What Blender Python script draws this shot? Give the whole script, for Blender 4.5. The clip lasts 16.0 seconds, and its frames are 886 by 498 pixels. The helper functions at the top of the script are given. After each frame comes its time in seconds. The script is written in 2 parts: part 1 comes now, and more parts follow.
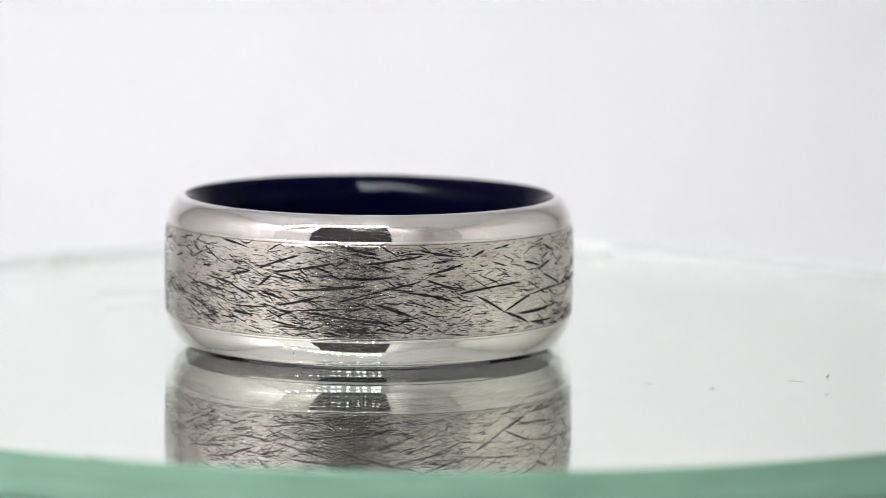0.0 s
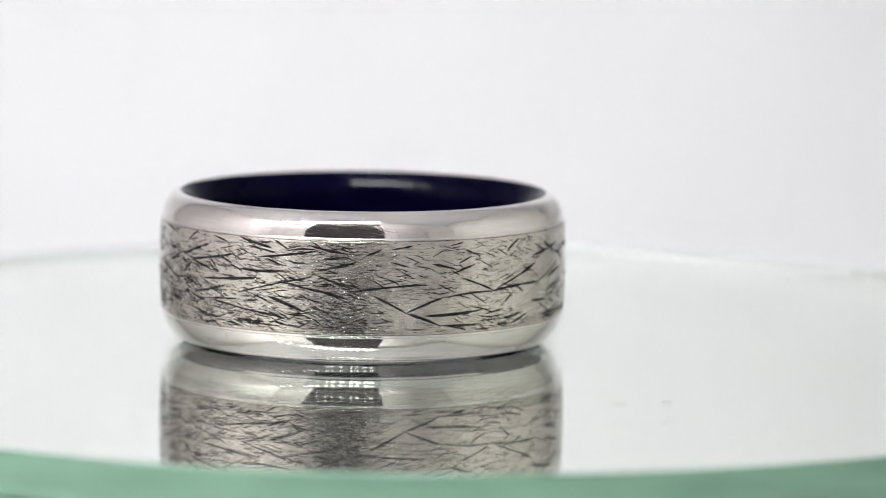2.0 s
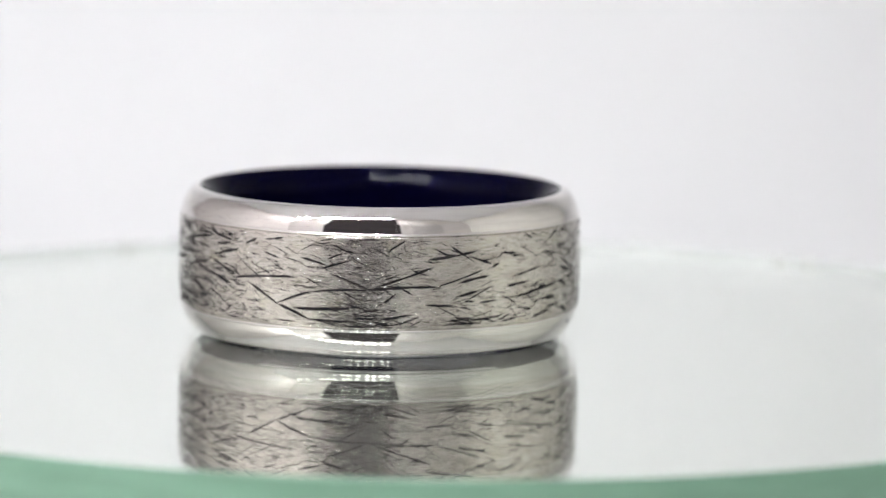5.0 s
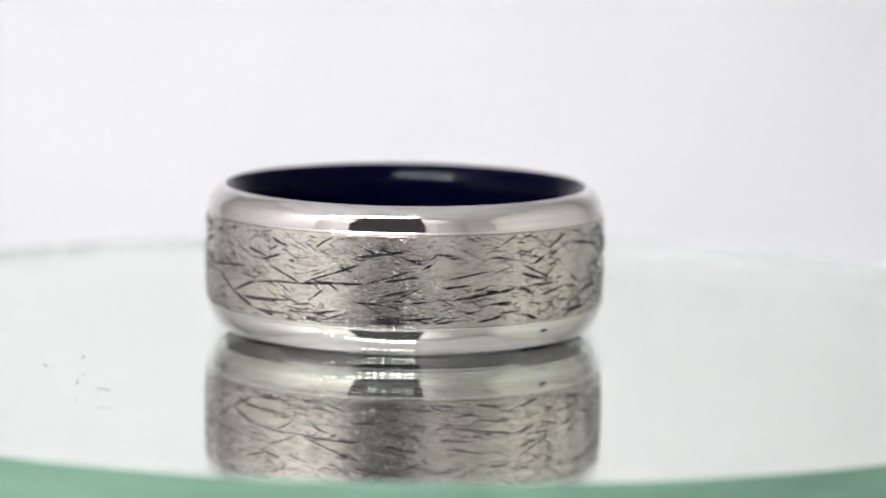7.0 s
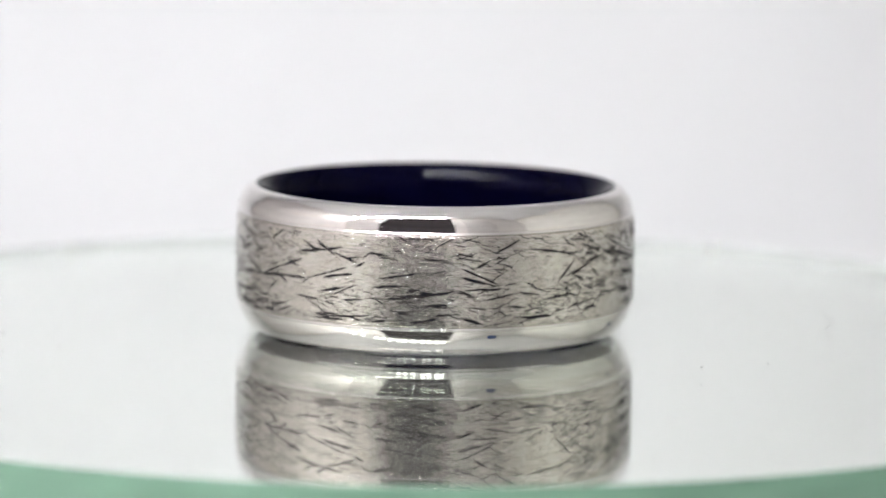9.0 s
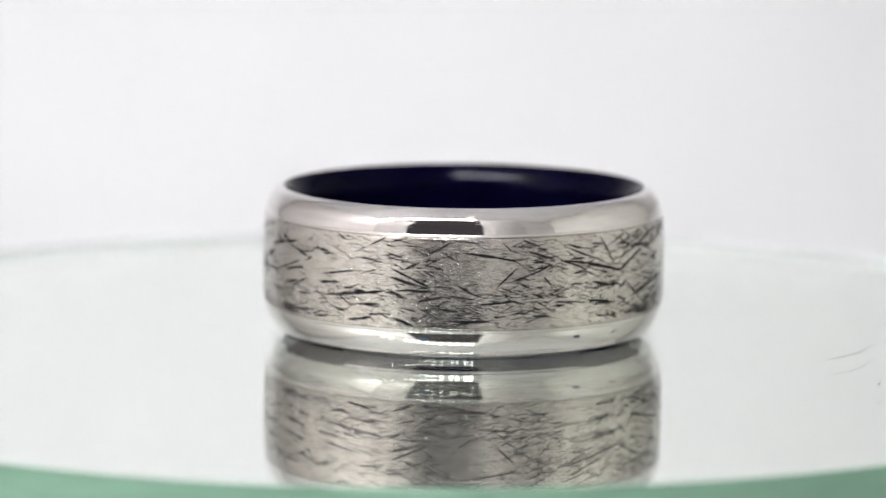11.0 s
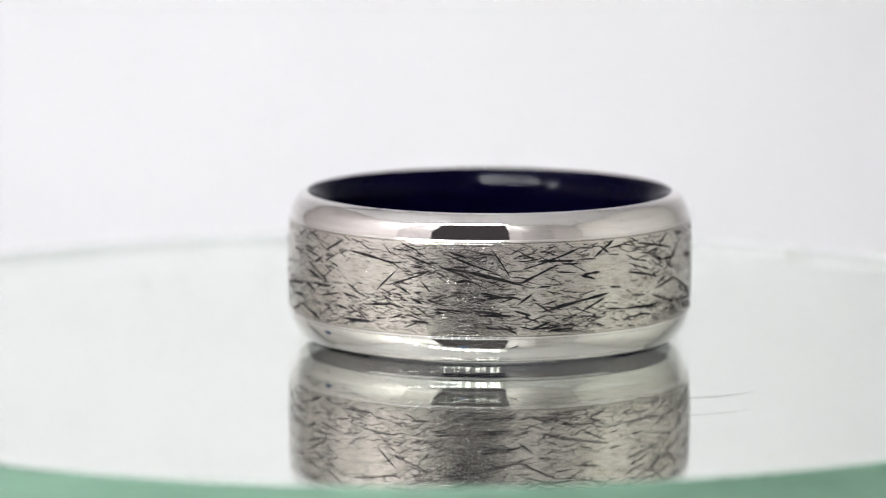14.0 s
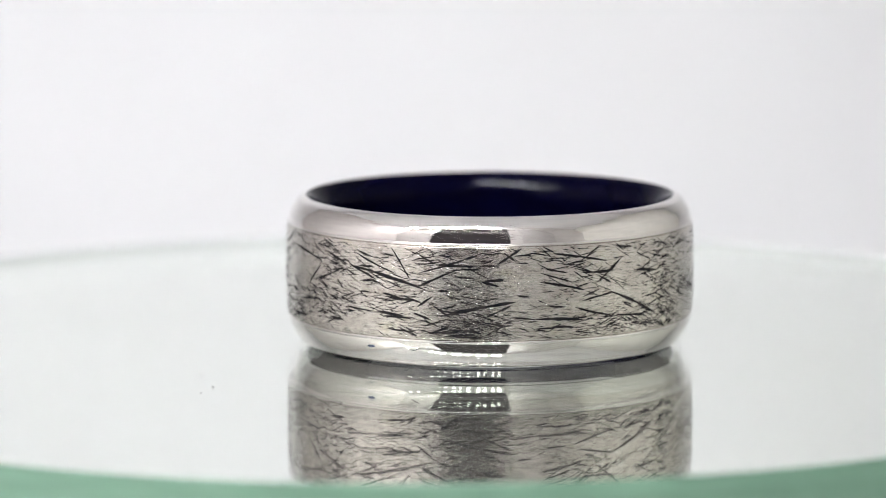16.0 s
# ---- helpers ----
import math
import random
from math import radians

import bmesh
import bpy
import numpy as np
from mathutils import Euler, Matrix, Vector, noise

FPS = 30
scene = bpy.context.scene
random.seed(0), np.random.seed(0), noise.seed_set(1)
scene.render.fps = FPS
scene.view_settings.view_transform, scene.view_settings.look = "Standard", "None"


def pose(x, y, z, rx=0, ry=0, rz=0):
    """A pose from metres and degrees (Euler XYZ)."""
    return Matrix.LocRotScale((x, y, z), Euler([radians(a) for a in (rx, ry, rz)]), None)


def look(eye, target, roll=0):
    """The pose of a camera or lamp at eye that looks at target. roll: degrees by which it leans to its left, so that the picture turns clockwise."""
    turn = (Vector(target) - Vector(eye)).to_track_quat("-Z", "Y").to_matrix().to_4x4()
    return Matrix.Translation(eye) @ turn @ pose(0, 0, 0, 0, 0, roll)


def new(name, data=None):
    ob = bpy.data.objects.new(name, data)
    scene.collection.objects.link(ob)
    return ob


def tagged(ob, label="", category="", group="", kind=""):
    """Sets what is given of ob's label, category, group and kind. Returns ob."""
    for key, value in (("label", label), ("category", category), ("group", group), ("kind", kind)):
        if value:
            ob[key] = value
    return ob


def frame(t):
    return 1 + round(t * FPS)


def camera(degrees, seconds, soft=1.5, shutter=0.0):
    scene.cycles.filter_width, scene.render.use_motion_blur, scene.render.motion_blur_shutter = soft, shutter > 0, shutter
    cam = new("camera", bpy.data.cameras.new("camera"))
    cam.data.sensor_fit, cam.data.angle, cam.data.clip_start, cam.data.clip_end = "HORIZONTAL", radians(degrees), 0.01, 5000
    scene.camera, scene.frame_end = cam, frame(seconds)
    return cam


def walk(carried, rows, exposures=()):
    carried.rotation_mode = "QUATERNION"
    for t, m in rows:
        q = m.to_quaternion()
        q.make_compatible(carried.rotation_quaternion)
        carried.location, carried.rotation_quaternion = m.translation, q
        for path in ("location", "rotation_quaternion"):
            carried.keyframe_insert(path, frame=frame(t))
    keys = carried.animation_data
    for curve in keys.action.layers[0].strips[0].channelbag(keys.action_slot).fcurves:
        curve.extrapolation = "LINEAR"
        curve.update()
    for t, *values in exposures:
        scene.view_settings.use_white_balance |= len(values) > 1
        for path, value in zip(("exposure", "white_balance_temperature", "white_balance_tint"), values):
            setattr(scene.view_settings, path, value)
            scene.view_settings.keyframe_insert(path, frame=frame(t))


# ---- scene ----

MM = 0.001

# ---- camera: it stands still before the opening of the light box ----
cam = camera(13.588, 16.0, soft=0.85)
EYE = Vector((0.0, -200.518 * MM, 31.757 * MM))
AIM = EYE + 0.2 * Vector((0.00428, 0.99101, -0.1337))
walk(cam, [(0.0, look(EYE, AIM, 0.3535)), (16.0, look(EYE, AIM, 0.3535))])
cam.data.dof.use_dof = True
cam.data.dof.focus_distance = 0.1905
cam.data.dof.aperture_fstop = 37.0

# ---- light: the LED strip under the box's roof; the room outside is dim ----
LED_POWER = 538.0
scene.view_settings.exposure = 0.0
world = bpy.data.worlds.new("room_light")
scene.world = world
world.use_nodes = True
world.node_tree.nodes["Background"].inputs["Color"].default_value = (1.0, 0.9, 0.98, 1)
world.node_tree.nodes["Background"].inputs["Strength"].default_value = 0.06


# ---- materials ----
def material(name):
    m = bpy.data.materials.new(name)
    m.use_nodes = True
    nt = m.node_tree
    return m, nt, nt.nodes["Principled BSDF"]


def node(nt, kind, **values):
    n = nt.nodes.new(kind)
    for key, value in values.items():
        n.inputs[key.replace("_", " ")].default_value = value
    return n


def coords(nt, which, scale):
    c = nt.nodes.new("ShaderNodeTexCoord")
    mp = nt.nodes.new("ShaderNodeMapping")
    mp.inputs["Scale"].default_value = scale
    nt.links.new(c.outputs[which], mp.inputs["Vector"])
    return mp.outputs["Vector"]


def noise_at(nt, vector, scale, detail=4.0, rough=0.6):
    n = node(nt, "ShaderNodeTexNoise", Scale=scale, Detail=detail, Roughness=rough)
    nt.links.new(vector, n.inputs["Vector"])
    return n.outputs["Fac"]


def ramp(nt, fac, stops):
    r = nt.nodes.new("ShaderNodeValToRGB")
    while len(r.color_ramp.elements) < len(stops):
        r.color_ramp.elements.new(0.5)
    for e, (at, c) in zip(r.color_ramp.elements, stops):
        e.position = at
        e.color = (*c, 1) if len(c) == 3 else c
    nt.links.new(fac, r.inputs["Fac"])
    return r.outputs["Color"]


def grey(v):
    return (v, v, v)


def bump(nt, bsdf, height, strength, distance):
    b = node(nt, "ShaderNodeBump", Strength=strength, Distance=distance)
    nt.links.new(height, b.inputs["Height"])
    nt.links.new(b.outputs["Normal"], bsdf.inputs["Normal"])
    return b


def mat_fabric():
    m, nt, b = material("white_box_lining")
    v = coords(nt, "Object", (1, 1, 1))
    nt.links.new(ramp(nt, noise_at(nt, v, 9.0, 3), [(0.3, (0.80, 0.80, 0.815)), (0.7, (0.84, 0.84, 0.85))]), b.inputs["Base Color"])
    b.inputs["Roughness"].default_value = 0.8
    bump(nt, b, noise_at(nt, v, 900.0, 2), 0.15, 0.0003)
    return m


def mat_polished():
    m, nt, b = material("polished_silver")
    v = coords(nt, "UV", (0.25, 3.0, 1.0))
    n = noise_at(nt, v, 1.2, 5)
    nt.links.new(ramp(nt, n, [(0.3, (0.75, 0.72, 0.70)), (0.55, (0.83, 0.805, 0.785)), (0.75, (0.84, 0.80, 0.735))]), b.inputs["Base Color"])
    nt.links.new(ramp(nt, n, [(0.35, grey(0.01)), (0.7, grey(0.03))]), b.inputs["Roughness"])
    b.inputs["Metallic"].default_value = 1.0
    hair = noise_at(nt, coords(nt, "UV", (0.9, 5.0, 1.0)), 2.2, 3)
    bump(nt, b, ramp(nt, hair, [(0.62, grey(0.0)), (0.70, grey(1.0))]), 0.12, 0.000006)
    return m


def mat_band():
    m, nt, b = material("scratched_silver")
    patch = noise_at(nt, coords(nt, "UV", (0.5, 0.9, 1.0)), 1.1, 4)
    fibre = noise_at(nt, coords(nt, "UV", (0.9, 7.0, 1.0)), 1.6, 5, 0.7)
    fleck = noise_at(nt, coords(nt, "UV", (2.6, 11.0, 1.0)), 1.7, 3, 0.6)
    tone = ramp(nt, patch, [(0.3, (0.56, 0.52, 0.475)), (0.55, (0.72, 0.685, 0.64)), (0.75, (0.69, 0.66, 0.545))])
    streak = ramp(nt, fibre, [(0.34, (0.20, 0.185, 0.18)), (0.455, (0.92, 0.92, 0.92)), (0.7, (1, 1, 1))])
    mix = nt.nodes.new("ShaderNodeMix")
    mix.data_type, mix.blend_type = "RGBA", "MULTIPLY"
    mix.inputs["Factor"].default_value = 0.9
    nt.links.new(tone, mix.inputs["A"])
    nt.links.new(streak, mix.inputs["B"])
    nt.links.new(mix.outputs["Result"], b.inputs["Base Color"])
    nt.links.new(ramp(nt, fibre, [(0.3, grey(0.15)), (0.7, grey(0.085))]), b.inputs["Roughness"])
    b.inputs["Metallic"].default_value = 1.0
    # brushed along the circumference: the gloss spreads up and down, not sideways
    b.inputs["Anisotropic"].default_value = 0.5
    b.inputs["Anisotropic Rotation"].default_value = 0.25
    around = nt.nodes.new("ShaderNodeTangent")
    around.direction_type, around.axis = "RADIAL", "Z"
    nt.links.new(around.outputs["Tangent"], b.inputs["Tangent"])
    add = nt.nodes.new("ShaderNodeMath")
    add.operation = "ADD"
    nt.links.new(fibre, add.inputs[0])
    nt.links.new(fleck, add.inputs[1])
    bump(nt, b, add.outputs[0], 0.42, 0.00003)
    return m


def mat_scratch():
    m, nt, b = material("oxidised_scratch")
    n = noise_at(nt, coords(nt, "Object", (1, 1, 1)), 2500.0, 3)
    nt.links.new(ramp(nt, n, [(0.35, (0.004, 0.004, 0.006)), (0.75, (0.03, 0.026, 0.024))]), b.inputs["Base Color"])
    b.inputs["Roughness"].default_value = 0.6
    b.inputs["Specular IOR Level"].default_value = 0.06
    return m


def mat_liner():
    m, nt, b = material("navy_liner")
    n = noise_at(nt, coords(nt, "UV", (0.4, 1.4, 1.0)), 1.2, 4)
    nt.links.new(ramp(nt, n, [(0.3, (0.0006, 0.0004, 0.004)), (0.75, (0.0008, 0.0008, 0.009))]), b.inputs["Base Color"])
    b.inputs["Roughness"].default_value = 0.03
    b.inputs["Specular IOR Level"].default_value = 0.05
    bump(nt, b, noise_at(nt, coords(nt, "UV", (0.8, 2.0, 1.0)), 1.3, 3), 0.5, 0.00006)
    return m


def mat_glass():
    m, nt, b = material("clear_glass_face")
    nt.nodes.remove(b)
    clear = nt.nodes.new("ShaderNodeBsdfTransparent")
    gloss = node(nt, "ShaderNodeBsdfGlossy", Roughness=0.0, Color=(1, 1, 1, 1))
    facing = node(nt, "ShaderNodeLayerWeight", Blend=0.5)
    power = nt.nodes.new("ShaderNodeMath")
    power.operation = "POWER"
    power.inputs[1].default_value = 5.0
    nt.links.new(facing.outputs["Facing"], power.inputs[0])
    schlick = nt.nodes.new("ShaderNodeMath")
    schlick.operation = "MULTIPLY_ADD"
    schlick.inputs[1].default_value, schlick.inputs[2].default_value = 0.45, 0.04
    nt.links.new(power.outputs[0], schlick.inputs[0])
    mix = nt.nodes.new("ShaderNodeMixShader")
    nt.links.new(schlick.outputs[0], mix.inputs[0])
    nt.links.new(clear.outputs[0], mix.inputs[1])
    nt.links.new(gloss.outputs[0], mix.inputs[2])
    # a thin uneven pale film, added as haze that lifts the dark reflections
    veil = node(nt, "ShaderNodeBsdfDiffuse", Color=(0.8, 0.8, 0.72, 1))
    film = nt.nodes.new("ShaderNodeMixShader")
    nt.links.new(ramp(nt, noise_at(nt, coords(nt, "Object", (1, 1, 1)), 70.0, 4), [(0.3, grey(0.006)), (0.7, grey(0.018))]), film.inputs[0])
    nt.links.new(mix.outputs[0], film.inputs[1])
    nt.links.new(veil.outputs[0], film.inputs[2])
    nt.links.new(film.outputs[0], nt.nodes["Material Output"].inputs["Surface"])
    return m


def mat_mirror():
    m, nt, b = material("mirror_silvering")
    b.inputs["Base Color"].default_value = (0.93, 0.98, 0.925, 1)
    b.inputs["Metallic"].default_value = 1.0
    nt.links.new(ramp(nt, noise_at(nt, coords(nt, "Object", (1, 1, 1)), 120.0, 4), [(0.4, grey(0.0)), (0.8, grey(0.04))]), b.inputs["Roughness"])
    return m


def mat_rim():
    m, nt, b = material("green_glass_edge")
    v = coords(nt, "UV", (0.15, 1.2, 1.0))
    n = noise_at(nt, v, 1.0, 4)
    nt.links.new(ramp(nt, n, [(0.3, (0.095, 0.19, 0.128)), (0.7, (0.14, 0.26, 0.182))]), b.inputs["Base Color"])
    b.inputs["Roughness"].default_value = 0.38
    b.inputs["Coat Weight"].default_value = 0.3
    b.inputs["Coat Roughness"].default_value = 0.15
    bump(nt, b, noise_at(nt, coords(nt, "UV", (2.0, 0.5, 1.0)), 1.3, 3), 0.2, 0.00006)
    return m


def mat_bevel():
    m, nt, b = material("inner_bevel_glass")
    v = coords(nt, "UV", (0.28, 0.2, 1.0))
    n = noise_at(nt, v, 1.0, 3)
    nt.links.new(ramp(nt, n, [(0.35, (0.38, 0.40, 0.39)), (0.7, (0.43, 0.45, 0.44))]), b.inputs["Base Color"])
    b.inputs["Roughness"].default_value = 0.5
    b.inputs["Coat Weight"].default_value = 0.5
    b.inputs["Coat IOR"].default_value = 1.5
    nt.links.new(ramp(nt, n, [(0.42, grey(0.02)), (0.6, grey(0.06))]), b.inputs["Coat Roughness"])
    height = node(nt, "ShaderNodeBump", Strength=1.0, Distance=0.0016)
    nt.links.new(n, height.inputs["Height"])
    nt.links.new(height.outputs["Normal"], b.inputs["Coat Normal"])
    return m


def mat_plain(name, colour, rough, metal=0.0, vary=0.12, scale=300.0):
    m, nt, b = material(name)
    n = noise_at(nt, coords(nt, "Object", (1, 1, 1)), scale, 4)
    lo = tuple(c * (1 - vary) for c in colour)
    hi = tuple(min(1.0, c * (1 + vary)) for c in colour)
    nt.links.new(ramp(nt, n, [(0.3, lo), (0.7, hi)]), b.inputs["Base Color"])
    b.inputs["Roughness"].default_value = rough
    b.inputs["Metallic"].default_value = metal
    return m


def mat_led():
    m, nt, b = material("lit_led")
    b.inputs["Base Color"].default_value = (0.9, 0.9, 0.8, 1)
    b.inputs["Emission Color"].default_value = (0.975, 0.98, 1.0, 1)
    b.inputs["Emission Strength"].default_value = LED_POWER
    return m


FABRIC = mat_fabric()
POLISHED = mat_polished()
BAND = mat_band()
SCRATCH = mat_scratch()
BURR = mat_plain("bright_burr", (0.82, 0.76, 0.73), 0.2, metal=1.0, scale=900.0)
LINER = mat_liner()
GLASS = mat_glass()
MIRROR = mat_mirror()
RIM = mat_rim()
FROST = mat_bevel()
LED = mat_led()
PLASTIC = mat_plain("white_plastic", (0.75, 0.75, 0.74), 0.4)
STRIP = mat_plain("strip_board", (0.7, 0.7, 0.68), 0.5)
# white walls in darker tints: the dimmer light of each side is in the colour
CREAM_DIM = mat_plain("dimmed_white_fabric", (0.68, 0.655, 0.64), 0.85, vary=0.05, scale=40.0)
ROSE_DIM = mat_plain("dimmed_lining_west", (0.54, 0.51, 0.50), 0.85, vary=0.05, scale=40.0)
SHADE = mat_plain("dimmed_lining_east", (0.66, 0.65, 0.605), 0.85, vary=0.05, scale=40.0)
GREYFAB = mat_plain("grey_fabric", (0.56, 0.54, 0.53), 0.85)
DARK = mat_plain("dark_outer_fabric", (0.02, 0.02, 0.024), 0.9)
LINT = mat_plain("dark_lint", (0.06, 0.055, 0.05), 0.8)
BLUE = mat_plain("blue_residue", (0.018, 0.035, 0.085), 0.4)


# ---- mesh helpers ----
def part(name, bm, mat, parent=None, label="", smooth=True):
    me = bpy.data.meshes.new(name)
    bm.normal_update()
    bm.to_mesh(me)
    bm.free()
    me.materials.append(mat)
    if smooth:
        for f in me.polygons:
            f.use_smooth = True
    ob = new(name, me)
    ob.parent = parent
    if label:
        tagged(ob, label)
    return ob


def lathe(profile, segs, closed=False):
    """A profile of (radius, height) in mm turned about z, with a UV map in mm."""
    bm = bmesh.new()
    uv = bm.loops.layers.uv.new("UVMap")
    rings = [[bm.verts.new((r * MM * math.cos(2 * math.pi * i / segs), r * MM * math.sin(2 * math.pi * i / segs), z * MM)) for i in range(segs)] for r, z in profile]
    run = [0.0]
    for (r0, z0), (r1, z1) in zip(profile, profile[1:]):
        run.append(run[-1] + math.hypot(r1 - r0, z1 - z0))
    radius = max(r for r, z in profile)
    pairs = list(zip(range(len(profile) - 1), range(1, len(profile))))
    if closed:
        pairs.append((len(profile) - 1, 0))
    for a, b in pairs:
        for i in range(segs):
            j = (i + 1) % segs
            f = bm.faces.new((rings[a][i], rings[a][j], rings[b][j], rings[b][i]))
            for loop, (k, s) in zip(f.loops, ((i, a), (i + 1, a), (i + 1, b), (i, b))):
                loop[uv].uv = (2 * math.pi * radius * k / segs, run[s])
    bmesh.ops.recalc_face_normals(bm, faces=bm.faces)
    return bm


def smooth_line(points, steps):
    """Points joined by a Catmull-Rom line."""
    pts = [points[0]] + list(points) + [points[-1]]
    out = []
    for k in range(len(pts) - 3):
        p0, p1, p2, p3 = (np.array(q, float) for q in pts[k:k + 4])
        for s in range(steps):
            t = s / steps
            out.append(tuple(0.5 * (2 * p1 + (p2 - p0) * t + (2 * p0 - 5 * p1 + 4 * p2 - p3) * t * t + (3 * p1 - p0 - 3 * p2 + p3) * t ** 3)))
    out.append(tuple(points[-1]))
    return out


def box(bm, x0, x1, y0, y1, z0, z1, bevel=0.0):
    m = Matrix.Translation(((x0 + x1) / 2 * MM, (y0 + y1) / 2 * MM, (z0 + z1) / 2 * MM)) @ Matrix.Diagonal(((x1 - x0) * MM, (y1 - y0) * MM, (z1 - z0) * MM, 1))
    made = bmesh.ops.create_cube(bm, size=1.0, matrix=m)
    if bevel:
        edges = list({e for v in made["verts"] for e in v.link_edges})
        bmesh.ops.bevel(bm, geom=edges, offset=bevel * MM, segments=2, profile=0.5, affect="EDGES")
    return bm


def tube(points, radius, sides=6):
    """A thin tube along points, in mm."""
    bm = bmesh.new()
    rings = []
    for k, q in enumerate(points):
        a = Vector(points[max(0, k - 1)])
        b = Vector(points[min(len(points) - 1, k + 1)])
        way = (b - a).normalized()
        side = way.cross(Vector((0, 0, 1))).normalized()
        up = side.cross(way)
        r = radius * (1 - 0.6 * abs(2 * k / (len(points) - 1) - 1) ** 3)
        rings.append([bm.verts.new((Vector(q) + r * (math.cos(2 * math.pi * s / sides) * side + math.sin(2 * math.pi * s / sides) * up)) * MM) for s in range(sides)])
    for r0, r1 in zip(rings, rings[1:]):
        for s in range(sides):
            bm.faces.new((r0[s], r0[(s + 1) % sides], r1[(s + 1) % sides], r1[s]))
    bm.faces.new(rings[0][::-1])
    bm.faces.new(rings[-1])
    return bm


# ---- the light box: floor and back in one curved sweep, side walls, roof, front with an opening ----
LEFT, RIGHT, FRONT, BACK, FLOOR, ROOF = -170, 170, -128, 165, -16, 172
OPEN_L, OPEN_R, OPEN_B, OPEN_T = -84, 27, -4, 165


def build_box():
    line = [(FRONT, FLOOR)] + [(BACK - 60 + 60 * math.sin(a), FLOOR + 60 - 60 * math.cos(a)) for a in np.linspace(0, math.pi / 2, 25)] + [(BACK, ROOF)]
    bm = bmesh.new()
    rows = [[bm.verts.new((x * MM, y * MM, z * MM)) for x in (LEFT, RIGHT)] for y, z in line]
    low = [[bm.verts.new((x * MM, (y + 3 * (z > FLOOR + 1)) * MM, (z - 3) * MM)) for x in (LEFT, RIGHT)] for y, z in line]
    for a, b in zip(rows, rows[1:]):
        bm.faces.new((a[0], a[1], b[1], b[0]))
    for a, b in zip(low, low[1:]):
        bm.faces.new((a[0], b[0], b[1], a[1]))
    for s in (0, 1):
        for k in range(len(rows) - 1):
            bm.faces.new((rows[k][s], rows[k + 1][s], low[k + 1][s], low[k][s]))
    bm.faces.new((rows[0][0], rows[0][1], low[0][1], low[0][0]))
    bm.faces.new((rows[-1][0], rows[-1][1], low[-1][1], low[-1][0]))
    bmesh.ops.recalc_face_normals(bm, faces=bm.faces)
    tagged(part("backdrop", bm, FABRIC), "seamless white curved photo backdrop and floor", "backdrop", kind="structure")
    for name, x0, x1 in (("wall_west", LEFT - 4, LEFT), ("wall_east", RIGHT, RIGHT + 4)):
        # darker copies of the white lining, tinted to dim each side's light
        lining = ROSE_DIM if x0 < 0 else SHADE
        tagged(part(name, box(bmesh.new(), x0, x1, FRONT - 4, BACK + 4, FLOOR - 3, ROOF), lining, smooth=False), "white fabric side wall of a light box, darkened for shade", "wall", kind="structure")
    tagged(part("ceiling", box(bmesh.new(), LEFT - 4, RIGHT + 4, FRONT - 4, BACK + 4, ROOF, ROOF + 4), FABRIC, smooth=False), "white fabric roof of a light box", "ceiling", kind="structure")
    bm = bmesh.new()
    box(bm, LEFT, OPEN_L, FRONT - 4, FRONT, FLOOR - 3, ROOF)
    box(bm, OPEN_R, RIGHT, FRONT - 4, FRONT, FLOOR - 3, ROOF)
    box(bm, OPEN_L, OPEN_R, FRONT - 4, FRONT, OPEN_T, ROOF)
    box(bm, OPEN_L, OPEN_R, FRONT - 4, FRONT, FLOOR - 3, OPEN_B)
    tagged(part("wall_south", bm, CREAM_DIM, smooth=False), "white front flap of a light box with an opening, darkened for shade", "wall", kind="structure")


build_box()


def build_flap():
    flap = tagged(new("fabric_flap"), "light grey fabric flap on the box front", "flap")
    flap.location = (67 * MM, (FRONT + 1.0) * MM, 70 * MM)
    part("panel", box(bmesh.new(), -25, 25, -0.8, 0.8, -60, 70, 0.4), GREYFAB, flap)


build_flap()


# ---- LED strip under the roof ----
def build_strip():
    strip = tagged(new("led_strip"), "white LED strip with a row of lit diodes", "lamp")
    strip.matrix_basis = pose(0, -112 * MM, (ROOF - 4.2) * MM, 25, 0, 0)
    part("board", box(bmesh.new(), -166, 30, -7, 7, -0.4, 0.4, 0.15), STRIP, strip, smooth=False)
    # unseen lips added to keep the diodes' light off roof and front wall
    for y in (-7.7, 6.8):
        part("strip_shield", box(bmesh.new(), -168, 32, y, y + 0.9, -4.6, 0.4, 0.15), STRIP, strip, smooth=False)
    shared = bpy.data.meshes.new("diode")
    bm = box(bmesh.new(), -1.5, 1.5, -6.4, 6.4, -0.6, -0.42)
    bm.to_mesh(shared)
    bm.free()
    shared.materials.append(LED)
    for x in (-157, -133, -99, -86, -73, -58, -47, -33, -17, -7, 6, 15):
        d = new("diode", shared)
        d.parent = strip
        d.location = (x * MM, 0, 0)


build_strip()


# ---- turntable: base, mirrored glass disc ----
SEGS = 256
DISC_R = 40.744
DISC_T = 4.2


def build_base():
    base = tagged(new("turntable_base"), "white round turntable base under a mirror disc", "turntable")
    base.location = (0, 0, FLOOR * MM)
    top = -DISC_T - FLOOR - 0.28
    part("housing", lathe([(0.01, 0), (30, 0), (31, 1), (31, 8), (30, 9), (0.01, 9)], 96), PLASTIC, base)
    part("platter", lathe([(0.01, 9.2), (27, 9.2), (28, 10), (28, top - 0.4), (27.6, top), (0.01, top)], 96), PLASTIC, base)


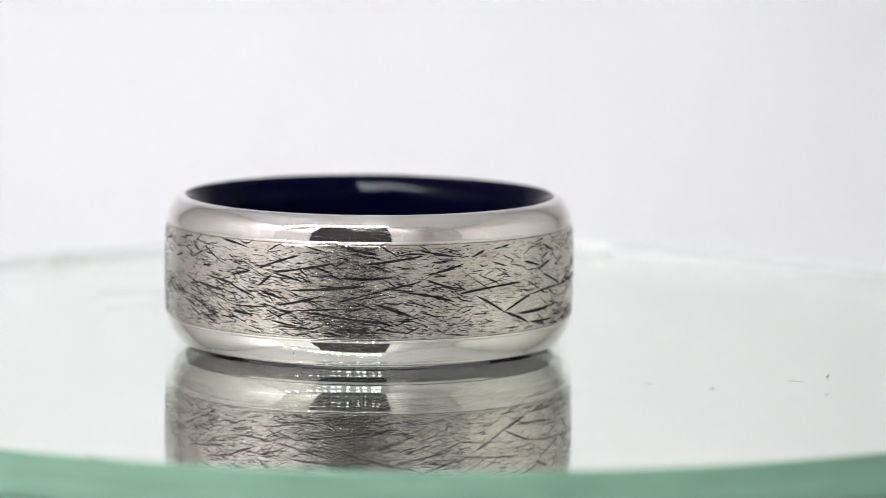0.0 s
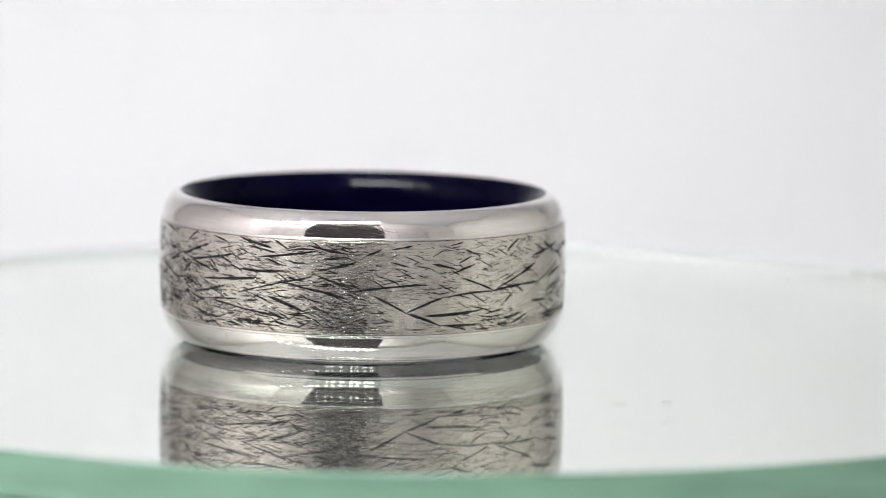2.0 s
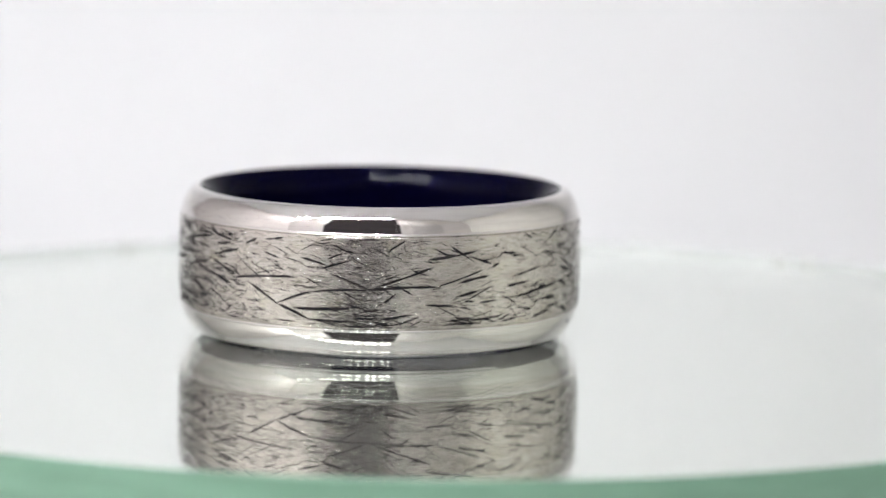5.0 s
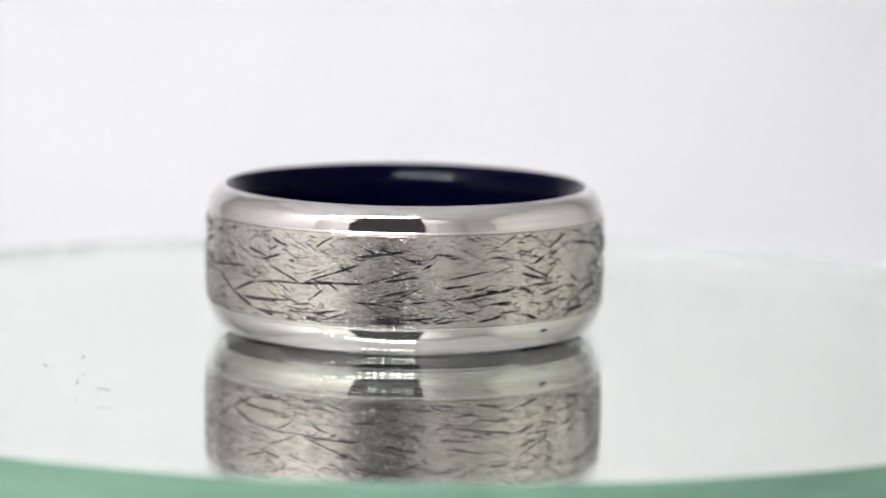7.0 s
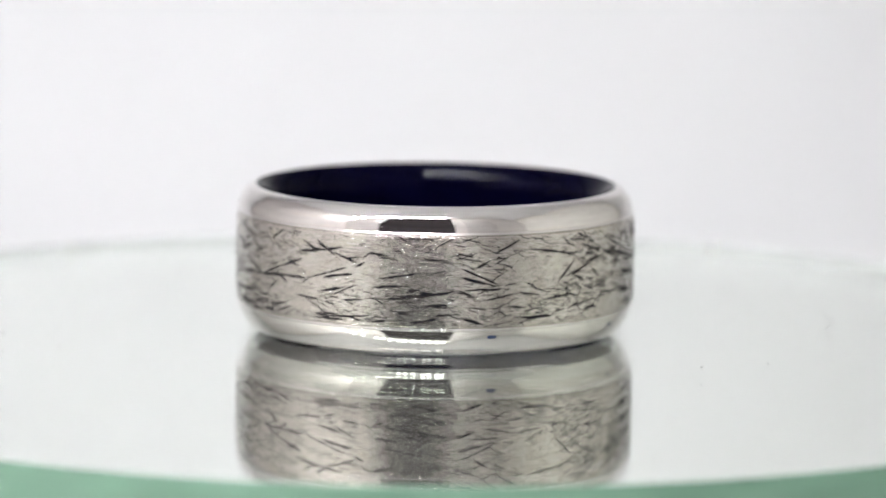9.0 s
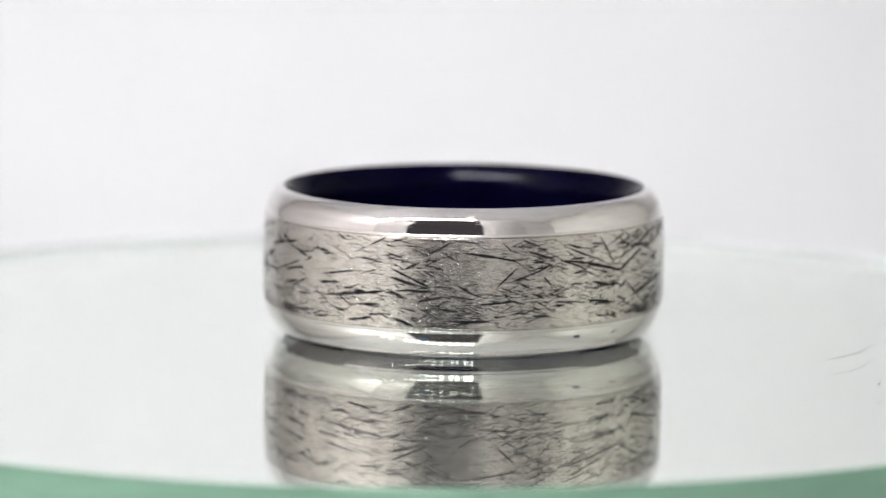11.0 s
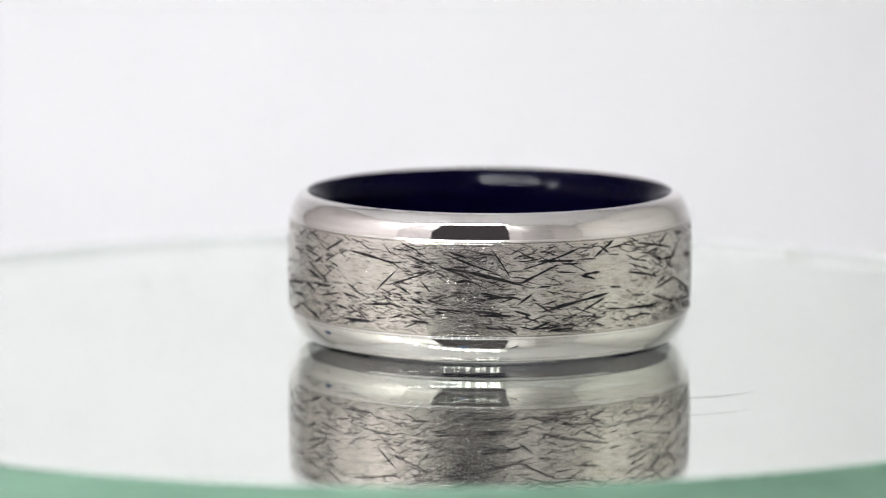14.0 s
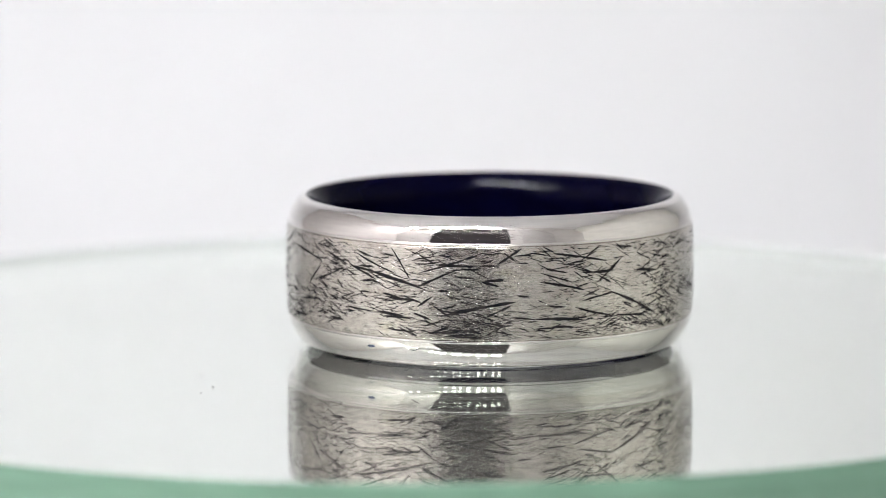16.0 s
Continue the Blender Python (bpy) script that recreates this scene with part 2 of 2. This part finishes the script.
def build_disc():
    disc = tagged(new("mirror_disc"), "round mirrored glass disc with a green edge", "mirror disc")
    r, t = DISC_R - 0.32, DISC_T
    part("glass_face", lathe([(0.001, 0), (r, 0)], SEGS), GLASS, disc, smooth=False)
    part("silvering", lathe([(0.001, -0.4), (r + 0.02, -0.4), (r + 0.02, -0.44), (0.001, -0.44)], SEGS), MIRROR, disc, "mirror coating under the glass", smooth=False)
    facet = smooth_line([(r + 0.02, -0.385), (r + 0.115, -0.2), (r + 0.2, -0.008)], 5)
    part("inner_bevel", lathe(facet, SEGS), FROST, disc, "pale green polished inner bevel of the edge")
    part("body", lathe([(0.001, -0.46), (r - 0.1, -0.46), (r - 0.1, -t), (0.001, -t)], SEGS), RIM, disc, smooth=False)
    q = DISC_R
    line = smooth_line([(r + 0.21, -0.006), (q - 0.06, -0.03), (q - 0.015, -0.1), (q, -0.26), (q + 0.01, -1.9), (q - 0.03, -2.02), (q - 0.22, -2.08), (q - 0.22, -2.2), (q - 0.03, -2.28), (q + 0.01, -2.5), (q, -t + 0.34), (q - 0.1, -t + 0.12), (q - 0.25, -t)], 4)
    part("edge", lathe(line + [(r + 0.07, -t + 0.01)], SEGS, closed=True), RIM, disc, "frosted green ground glass edge")
    # small mirror domes added to make LED glints, shallow, facing inwards and up
    for angle in (228, 226, 278, 275, 340, 14, 41, 56):
        out = Vector((math.cos(radians(angle)), math.sin(radians(angle)), 0))
        facing = (-math.cos(radians(24)) * out + Vector((0, 0, math.sin(radians(24))))).normalized()
        side = Vector((0, 0, 1)).cross(facing).normalized()
        up = facing.cross(side)
        at = (DISC_R - 0.26) * out + Vector((0, 0, -0.14))
        bm = bmesh.new()
        tip = bm.verts.new((at + 0.05 * facing) * MM)
        rings = []
        for f in (0.35, 0.7, 1.0):
            rings.append([bm.verts.new((at + 0.05 * (1 - f * f) * facing + 0.34 * f * (math.cos(math.pi * k / 6) * side + 0.7 * math.sin(math.pi * k / 6) * up)) * MM) for k in range(12)])
        for k in range(12):
            bm.faces.new((tip, rings[0][k], rings[0][(k + 1) % 12]))
            for p, q in zip(rings, rings[1:]):
                bm.faces.new((p[k], q[k], q[(k + 1) % 12], p[(k + 1) % 12]))
        part("glint_dome", bm, MIRROR, disc, "small mirror dome added for a glint at the edge")
    return disc


build_base()
DISC = build_disc()

# ---- the ring ----
BAND_LO, BAND_HI, BAND_R = 1.62, 6.52, 11.0
BAND_MID = (BAND_LO + BAND_HI) / 2


def dome(z):
    """The band's radius at a height: it swells slightly in the middle."""
    return BAND_R + 0.012 - 0.065 * ((z - BAND_MID) / 2.45) ** 2


STEP = [(10.80, 2.38), (10.93, 2.47), (10.955, 2.52), (10.93, 2.575), (10.895, 2.61), (10.885, 2.68)]
LIP = [(10.14, 3.95), (10.03, 3.985), (9.96, 3.99), (9.925, 3.985), (9.92, 3.90)]
UPPER = STEP + [(10.855, 2.85), (10.79, 3.12), (10.67, 3.39), (10.58, 3.54), (10.485, 3.68), (10.35, 3.84)] + LIP
LOWER = STEP + [(10.845, 2.85), (10.755, 3.10), (10.65, 3.33), (10.53, 3.55), (10.40, 3.74), (10.29, 3.89)] + LIP


def rim_line(pts, tail):
    """A rim from the band's step over the bevel to the inner edge, heights from the ring's middle."""
    return smooth_line([(r, z if z < 2.68 else 2.68 + tail * (z - 2.68)) for r, z in pts], 4)


def burr(bm, angle, z, length, tilt, width, high):
    """A tiny raised ridge beside a scratch."""
    c, s = math.cos(radians(tilt)), math.sin(radians(tilt))
    rows = []
    for q in (-1, -0.4, 0.4, 1):
        fade = 1 - abs(q) ** 3
        row = []
        for off, lift in ((width / 2, 0.002), (random.uniform(-0.2, 0.2) * width, 0.002 + high * fade), (-width / 2, 0.002)):
            off *= 0.25 + 0.75 * fade
            u, v = q * length / 2 * c - off * s, q * length / 2 * s + off * c
            th, r = radians(angle) + u / BAND_R, (dome(z + v) + lift) * MM
            row.append(bm.verts.new((r * math.cos(th), r * math.sin(th), (z + v) * MM)))
        rows.append(row)
    for p, q in zip(rows, rows[1:]):
        for j in (0, 1):
            bm.faces.new((p[j], p[j + 1], q[j + 1], q[j]))


def sliver(bm, angle, z, length, tilt, width, lift):
    """A tapering scratch on the band: angle in degrees, the rest in mm, tilt in degrees."""
    n = max(4, int(length / 0.35))
    c, s = math.cos(radians(tilt)), math.sin(radians(tilt))
    bend = random.uniform(-0.025, 0.025) * length
    left, right, mid = [], [], []
    for k in range(n + 1):
        q = 2 * k / n - 1
        w = width * (1 - abs(q) ** 5) ** 0.8 * random.uniform(0.5, 1.25) / 2 + 0.004
        a, b = q * length / 2, bend * (1 - q * q)
        for off, store in ((w, left), (-w, right)):
            u, v = a * c - (b + off) * s, a * s + (b + off) * c
            zz = min(max(z + v, BAND_LO + 0.03), BAND_HI - 0.03)
            th, r = radians(angle) + u / BAND_R, (dome(zz) + lift) * MM
            store.append(bm.verts.new((r * math.cos(th), r * math.sin(th), zz * MM)))
    for k in range(n):
        bm.faces.new((left[k], right[k], right[k + 1], left[k + 1]))


# the long scratches, as angle, height, length and tilt, stretch by stretch round the band
LONG_A = ((15, 3.88, 2.2, -6), (18, 4.33, 2.1, -7), (24, 6.29, 1.9, -10), (26, 3.97, 1.9, -20), (26, 4.8, 1.4, 13), (27, 2.7, 1.3, -5), (29, 3.12, 2.1, 2), (34, 4.53, 1.2, 38), (36, 3.83, 1.5, -14), (37, 6.27, 1.0, 30), (38, 5.51, 2.6, 19), (39, 2.37, 1.7, -11), (41, 4.73, 1.9, -13), (42, 2.19, 1.6, -3), (44, 3.58, 2.9, 13), (45, 5.28, 3.4, 10), (49, 3.12, 2.7, 4))
LONG_B = ((49, 6.24, 1.4, -14), (51, 2.88, 2.1, -6), (52, 4.25, 4.2, 5), (59, 2.18, 1.8, -2), (61, 2.61, 2.6, -7), (61, 6.19, 1.9, -11), (62, 1.99, 2.0, -1), (62, 4.83, 2.5, 0), (63, 5.9, 1.8, -11), (66, 4.09, 4.6, 14), (70, 3.14, 2.4, -19), (70, 5.75, 3.4, 8), (73, 2.61, 1.2, -3), (80, 3.8, 2.9, -12), (82, 6.07, 2.3, -11), (83, 4.41, 1.9, -20), (84, 5.21, 2.3, 14))
LONG_C = ((94, 5.95, 0.9, 23), (98, 3.29, 2.2, -28), (98, 4.06, 4.3, 5), (108, 2.41, 2.0, -21), (108, 3.16, 2.4, 21), (114, 5.14, 1.6, -14), (117, 2.72, 3.5, 3), (119, 2.07, 2.4, -1), (119, 4.94, 1.7, 18), (120, 5.47, 0.9, 23), (122, 3.64, 3.0, 3), (124, 3.41, 1.4, -30), (124, 4.15, 2.2, -21), (130, 2.63, 1.2, 7), (131, 2.4, 1.0, 4), (135, 3.3, 0.9, 38), (137, 2.32, 1.7, 8), (137, 6.07, 1.2, 31), (139, 3.8, 3.9, 2), (139, 4.4, 3.3, 19), (140, 2.11, 1.5, 18))
LONG_D = ((149, 2.92, 1.6, -3), (153, 5.54, 2.9, 8), (155, 4.31, 2.7, 17), (156, 1.89, 1.7, -2), (156, 2.2, 1.3, -4), (157, 3.46, 1.6, 12), (159, 4.2, 1.9, 10), (161, 3.48, 1.7, 25), (161, 5.23, 1.6, -20), (162, 2.12, 2.6, 4), (166, 4.91, 0.6, 27), (168, 5.45, 0.8, 33), (169, 2.07, 0.8, 21), (171, 5.49, 1.4, -3), (174, 3.79, 1.6, 5), (177, 4.38, 2.3, 10), (178, 3.23, 2.1, 6), (184, 2.05, 1.6, 11), (185, 3.47, 2.8, 6), (187, 2.82, 1.6, 4), (187, 5.28, 1.3, -1), (189, 2.34, 0.9, 3))
LONG_E = ((195, 3.51, 1.0, -23), (195, 5.53, 0.9, -13), (197, 2.02, 1.3, -17), (199, 4.12, 2.1, -14), (199, 4.4, 2.3, -24), (200, 3.67, 2.1, 1), (200, 5.03, 1.0, 27), (205, 3.29, 2.0, 11), (205, 5.31, 0.9, 6), (207, 5.95, 1.6, 26), (210, 2.68, 1.3, -6), (214, 3.36, 1.4, -9), (216, 2.12, 2.1, 0))
LONG_F = ((221, 5.52, 3.1, -9), (223, 3.09, 2.3, 5), (224, 2.37, 0.7, 3), (226, 4.42, 1.6, 43), (230, 4.04, 0.9, -25), (232, 4.56, 2.6, 19), (235, 3.4, 0.8, -22), (236, 2.31, 1.1, -2), (236, 5.53, 1.9, -18), (245, 2.98, 2.0, -3), (246, 4.92, 1.9, -20), (247, 5.28, 1.1, 2), (247, 5.9, 1.3, -15))
LONG_G = ((250, 5.47, 2.7, -20), (252, 4.87, 3.6, -11), (255, 2.91, 1.6, -6), (255, 3.87, 1.1, -8), (257, 2.75, 1.8, 0), (258, 2.06, 1.7, -3), (258, 3.74, 1.9, -3), (258, 5.53, 2.0, -56), (259, 4.52, 2.6, -13), (260, 2.02, 1.2, -21), (260, 3.57, 0.9, 19), (264, 2.86, 1.1, -18), (265, 3.61, 1.0, 35), (268, 4.84, 2.1, 25), (269, 2.15, 1.2, 20), (270, 3.13, 1.2, -32), (272, 5.64, 3.6, 18), (274, 2.21, 2.0, -2), (274, 5.54, 2.2, -2), (275, 1.94, 1.5, 4), (275, 3.18, 2.5, 13), (281, 3.38, 3.5, 10))
LONG_H = ((283, 4.59, 1.0, -16), (284, 4.81, 1.1, 4), (285, 3.17, 1.6, 25), (288, 6.01, 0.8, -36), (288, 6.01, 1.6, 33), (292, 2.8, 1.4, -7), (292, 3.96, 0.8, -6), (297, 2.14, 0.7, -10), (301, 4.87, 1.8, -17), (301, 5.21, 1.3, -11), (302, 2.66, 2.6, -3), (303, 2.27, 1.3, -4), (303, 4.39, 2.6, -12), (308, 5.85, 3.2, -10), (312, 6.15, 0.9, 32), (313, 2.96, 2.7, -14), (313, 3.74, 2.1, 10), (313, 5.06, 1.9, -1), (317, 5.07, 2.0, 37), (325, 2.56, 2.1, -5), (326, 3.21, 3.8, -24), (331, 4.84, 1.9, -6))


def build_ring():
    ring = tagged(new("finger_ring"), "silver finger ring with dark-scratched band and navy liner", "ring")
    up = [(r, z + 4.07) for r, z in rim_line(UPPER, 0.925)]
    down = [(r, 4.07 - z) for r, z in rim_line(LOWER, 0.99)]
    core = 10.2
    part("upper_rim", lathe(up + [(core, 7.6), (core, 6.4)], SEGS, closed=True), POLISHED, ring, "polished silver bevelled rim")
    part("lower_rim", lathe(down + [(core, 0.5), (core, 1.7)], SEGS, closed=True), POLISHED, ring, "polished silver bevelled rim")
    w = [(BAND_R - 0.18, BAND_LO), (BAND_R - 0.08, BAND_LO + 0.02), (dome(BAND_LO + 0.07), BAND_LO + 0.07)]
    edge = w + [(dome(z), z) for z in np.linspace(BAND_LO + 0.2, BAND_HI - 0.2, 20)] + [(r, BAND_LO + BAND_HI - z) for r, z in reversed(w)]
    band = part("band", lathe(edge + [(core, BAND_HI), (core, BAND_LO)], SEGS, closed=True), BAND, ring, "grey silver inlay band")
    inner = smooth_line([(9.925, 7.93), (9.90, 7.945), (9.87, 7.935), (9.80, 7.88), (9.66, 7.74), (9.50, 7.52), (9.36, 7.28), (9.25, 7.05), (9.16, 6.7), (9.12, 6.2), (9.10, 5.4), (9.095, 4.07), (9.10, 2.7), (9.12, 1.9), (9.16, 1.4), (9.25, 1.05), (9.36, 0.82), (9.50, 0.58), (9.66, 0.38), (9.80, 0.24), (9.84, 0.235)], 4)
    part("liner", lathe(inner + [(10.1, 0.5), (10.1, 7.5)], SEGS, closed=True), LINER, ring, "glossy navy blue liner")
    rng = random.Random(5)
    random.seed(11)
    lift = 0.006
    for k, row in enumerate(LONG_A + LONG_B + LONG_C + LONG_D + LONG_E + LONG_F + LONG_G + LONG_H):
        bm = bmesh.new()
        sliver(bm, row[0], row[1], row[2], row[3], rng.uniform(0.06, 0.12) + 0.01 * min(row[2], 3.0), lift + 0.0006 * (k % 7))
        part("scratch", bm, SCRATCH, band)
    bm = bmesh.new()
    for k in range(8500):
        angle, z = rng.uniform(0, 360), rng.uniform(BAND_LO + 0.12, BAND_HI - 0.12)
        if rng.random() < 0.12:
            z = BAND_LO + 0.15 + 1.0 * rng.random()
        th = radians(angle)
        clump = noise.noise(Vector((2.6 * math.cos(th), 2.6 * math.sin(th), 0.75 * z)))
        if rng.random() > (0.5 + 1.1 * clump) * (0.5 if 92 < angle < 225 else 1.7 if 22 < angle < 72 else 1.1):
            continue
        size = rng.random() ** 3
        tilt = rng.gauss(-4, 11) + (12 if rng.random() < 0.45 else -12)
        sliver(bm, angle, z, 0.18 + 1.1 * size, tilt, 0.016 + 0.06 * rng.random() ** 2 * (0.35 + size), lift + 0.0006 * (k % 9))
    tagged(part("fine_scratching", bm, SCRATCH, band, "fine dark oxidised scratching"), kind="stuff")
    bm = bmesh.new()
    for k in range(12000):
        tilt = rng.gauss(0, 10) + (14 if rng.random() < 0.35 else -16)
        wide = rng.uniform(0.008, 0.017)
        burr(bm, rng.uniform(0, 360), rng.uniform(BAND_LO + 0.1, BAND_HI - 0.1), rng.uniform(0.06, 0.24), tilt, wide, wide * rng.uniform(0.16, 0.40))
    tagged(part("burr_field", bm, BURR, band, "fine bright burrs beside the scratches", smooth=False), kind="stuff")
    # hairlines in the polish of the upper rim, in two worn places
    rim = sorted((z, r) for r, z in up if 6.7 < z < 7.75 and r > 10.2)
    rim_z, rim_r = [q[0] for q in rim], [q[1] for q in rim]
    bm = bmesh.new()
    for k in range(120):
        angle, z = rng.gauss((62, 92, 281)[k % 3], 8), rng.uniform(6.82, 7.5)
        length, rise, wide = rng.uniform(0.4, 1.6), rng.gauss(-0.16, 0.14), rng.uniform(0.008, 0.02)
        rows = []
        for i in range(5):
            u = i / 4 - 0.5
            zz = min(max(z + u * length * rise, 6.8), 7.6)
            th = radians(angle) + u * length / 10.8
            pair = []
            for v in (-0.5, 0.5):
                rr = (np.interp(zz + v * wide, rim_z, rim_r) + 0.005) * MM
                pair.append(bm.verts.new((rr * math.cos(th), rr * math.sin(th), (zz + v * wide) * MM)))
            rows.append(pair)
        for p, q in zip(rows, rows[1:]):
            bm.faces.new((p[0], q[0], q[1], p[1]))
    tagged(part("hairline_wear", bm, BURR, ring, "fine pale hairlines worn into the polish"), kind="stuff")
    line = sorted((z, r) for r, z in down if 0.25 < z < 1.4 and r > 10.2)
    zs, rs = [q[0] for q in line], [q[1] for q in line]

    def on_bevel(name, mat, label, angle, z, wide, tall, turn):
        bm = bmesh.new()
        rows = []
        for i in range(9):
            u = i / 4 - 1
            half = tall / 2 * (1 - abs(u) ** 2.5) ** 0.7 * random.uniform(0.7, 1.1) + 0.004
            row = []
            for v in (-1, -0.3, 0.3, 1):
                zz = z + v * half + u * wide / 2 * math.sin(radians(turn))
                th = radians(angle) + u * wide / 2 * math.cos(radians(turn)) / 10.8
                rr = (np.interp(zz, zs, rs) + 0.006) * MM
                row.append(bm.verts.new((rr * math.cos(th), rr * math.sin(th), zz * MM)))
            rows.append(row)
        for p, q in zip(rows, rows[1:]):
            for j in range(3):
                bm.faces.new((p[j], q[j], q[j + 1], p[j + 1]))
        part(name, bm, mat, ring, label)

    on_bevel("residue", BLUE, "small blue residue mark", 203, 1.12, 0.55, 0.22, 0)
    on_bevel("residue", BLUE, "small blue residue mark", 248, 1.05, 0.5, 0.14, 0)
    on_bevel("nick", SCRATCH, "dark nick in the polished rim", 42, 0.78, 0.3, 0.05, 60)
    on_bevel("nick", SCRATCH, "dark nick in the polished rim", 67, 1.15, 0.4, 0.05, 78)
    on_bevel("nick", SCRATCH, "dark nick in the polished rim", 50, 1.1, 0.35, 0.05, 70)
    on_bevel("nick", SCRATCH, "dark nick in the polished rim", 262, 1.05, 0.5, 0.05, 20)
    return ring


RING = build_ring()


# ---- lint on the disc ----
def lint(name, label, points, radius):
    ob = part(name, tube(points, radius), LINT)
    return tagged(ob, label, "lint", "lint on the disc")


def curl(x, y, size, turn, seed):
    rng = random.Random(seed)
    out, a = [], radians(turn)
    px, py = x, y
    for k in range(9):
        out.append((px, py, 0.03 + 0.10 * (k % 3 == 1)))
        a += rng.uniform(-0.9, 0.9)
        px += size / 8 * math.cos(a)
        py += size / 8 * math.sin(a)
    return out


LINTS = [
    lint("lint_fibre", "tiny dark curled fibre on the mirror disc", curl(-12.14, 21.34, 0.9, 40, 1), 0.014),
    lint("lint_fibre", "tiny dark curled fibre on the mirror disc", curl(-4.05, 22.66, 0.6, 160, 2), 0.009),
    lint("lint_fibre", "tiny dark curled fibre on the mirror disc", curl(-8.91, 22.2, 1.0, 200, 3), 0.010),
    lint("hair", "fine straight grey hair lying on the mirror disc", [(5.5 + 6.2 * k / 12, -21.42 - 0.55 * math.sin(math.pi * k / 12) + 0.25 * k / 12 - 0.03 * math.sin(k), 0.03) for k in range(13)], 0.012),
    lint("lint_speck", "minute dark speck on the mirror disc", curl(-8.14, -15.34, 0.15, 10, 4), 0.010),
    lint("lint_speck", "minute dark speck on the mirror disc", curl(-6.4, -18.8, 0.2, 80, 5), 0.010),
    lint("lint_fibre", "tiny dark curled fibre on the mirror disc", curl(-2.0, 19.89, 0.5, 120, 6), 0.010),
    lint("lint_speck", "minute dark speck on the mirror disc", curl(0.76, -27.28, 0.35, 70, 7), 0.014),
]


# ---- how disc, ring and lint turn together about the upright axis; the disc lies a little aslant on its base ----
LEAN = Matrix.Rotation(radians(0.535), 4, (math.sin(radians(43.45)), -math.cos(radians(43.45)), 0))


def motions():
    times = [0.5 * k for k in range(33)]
    turns = [(t, pose(0, 0, 0, 0, 0, math.degrees(3.6233 - 0.241345 * t)) @ LEAN) for t in times]
    walk(RING, [(t, m @ pose(3.5284 * MM, 0, -0.09 * MM)) for t, m in turns])
    walk(DISC, turns)
    for ob in LINTS:
        walk(ob, [(t, m @ pose(0, 0, 0.005 * MM)) for t, m in turns])


motions()
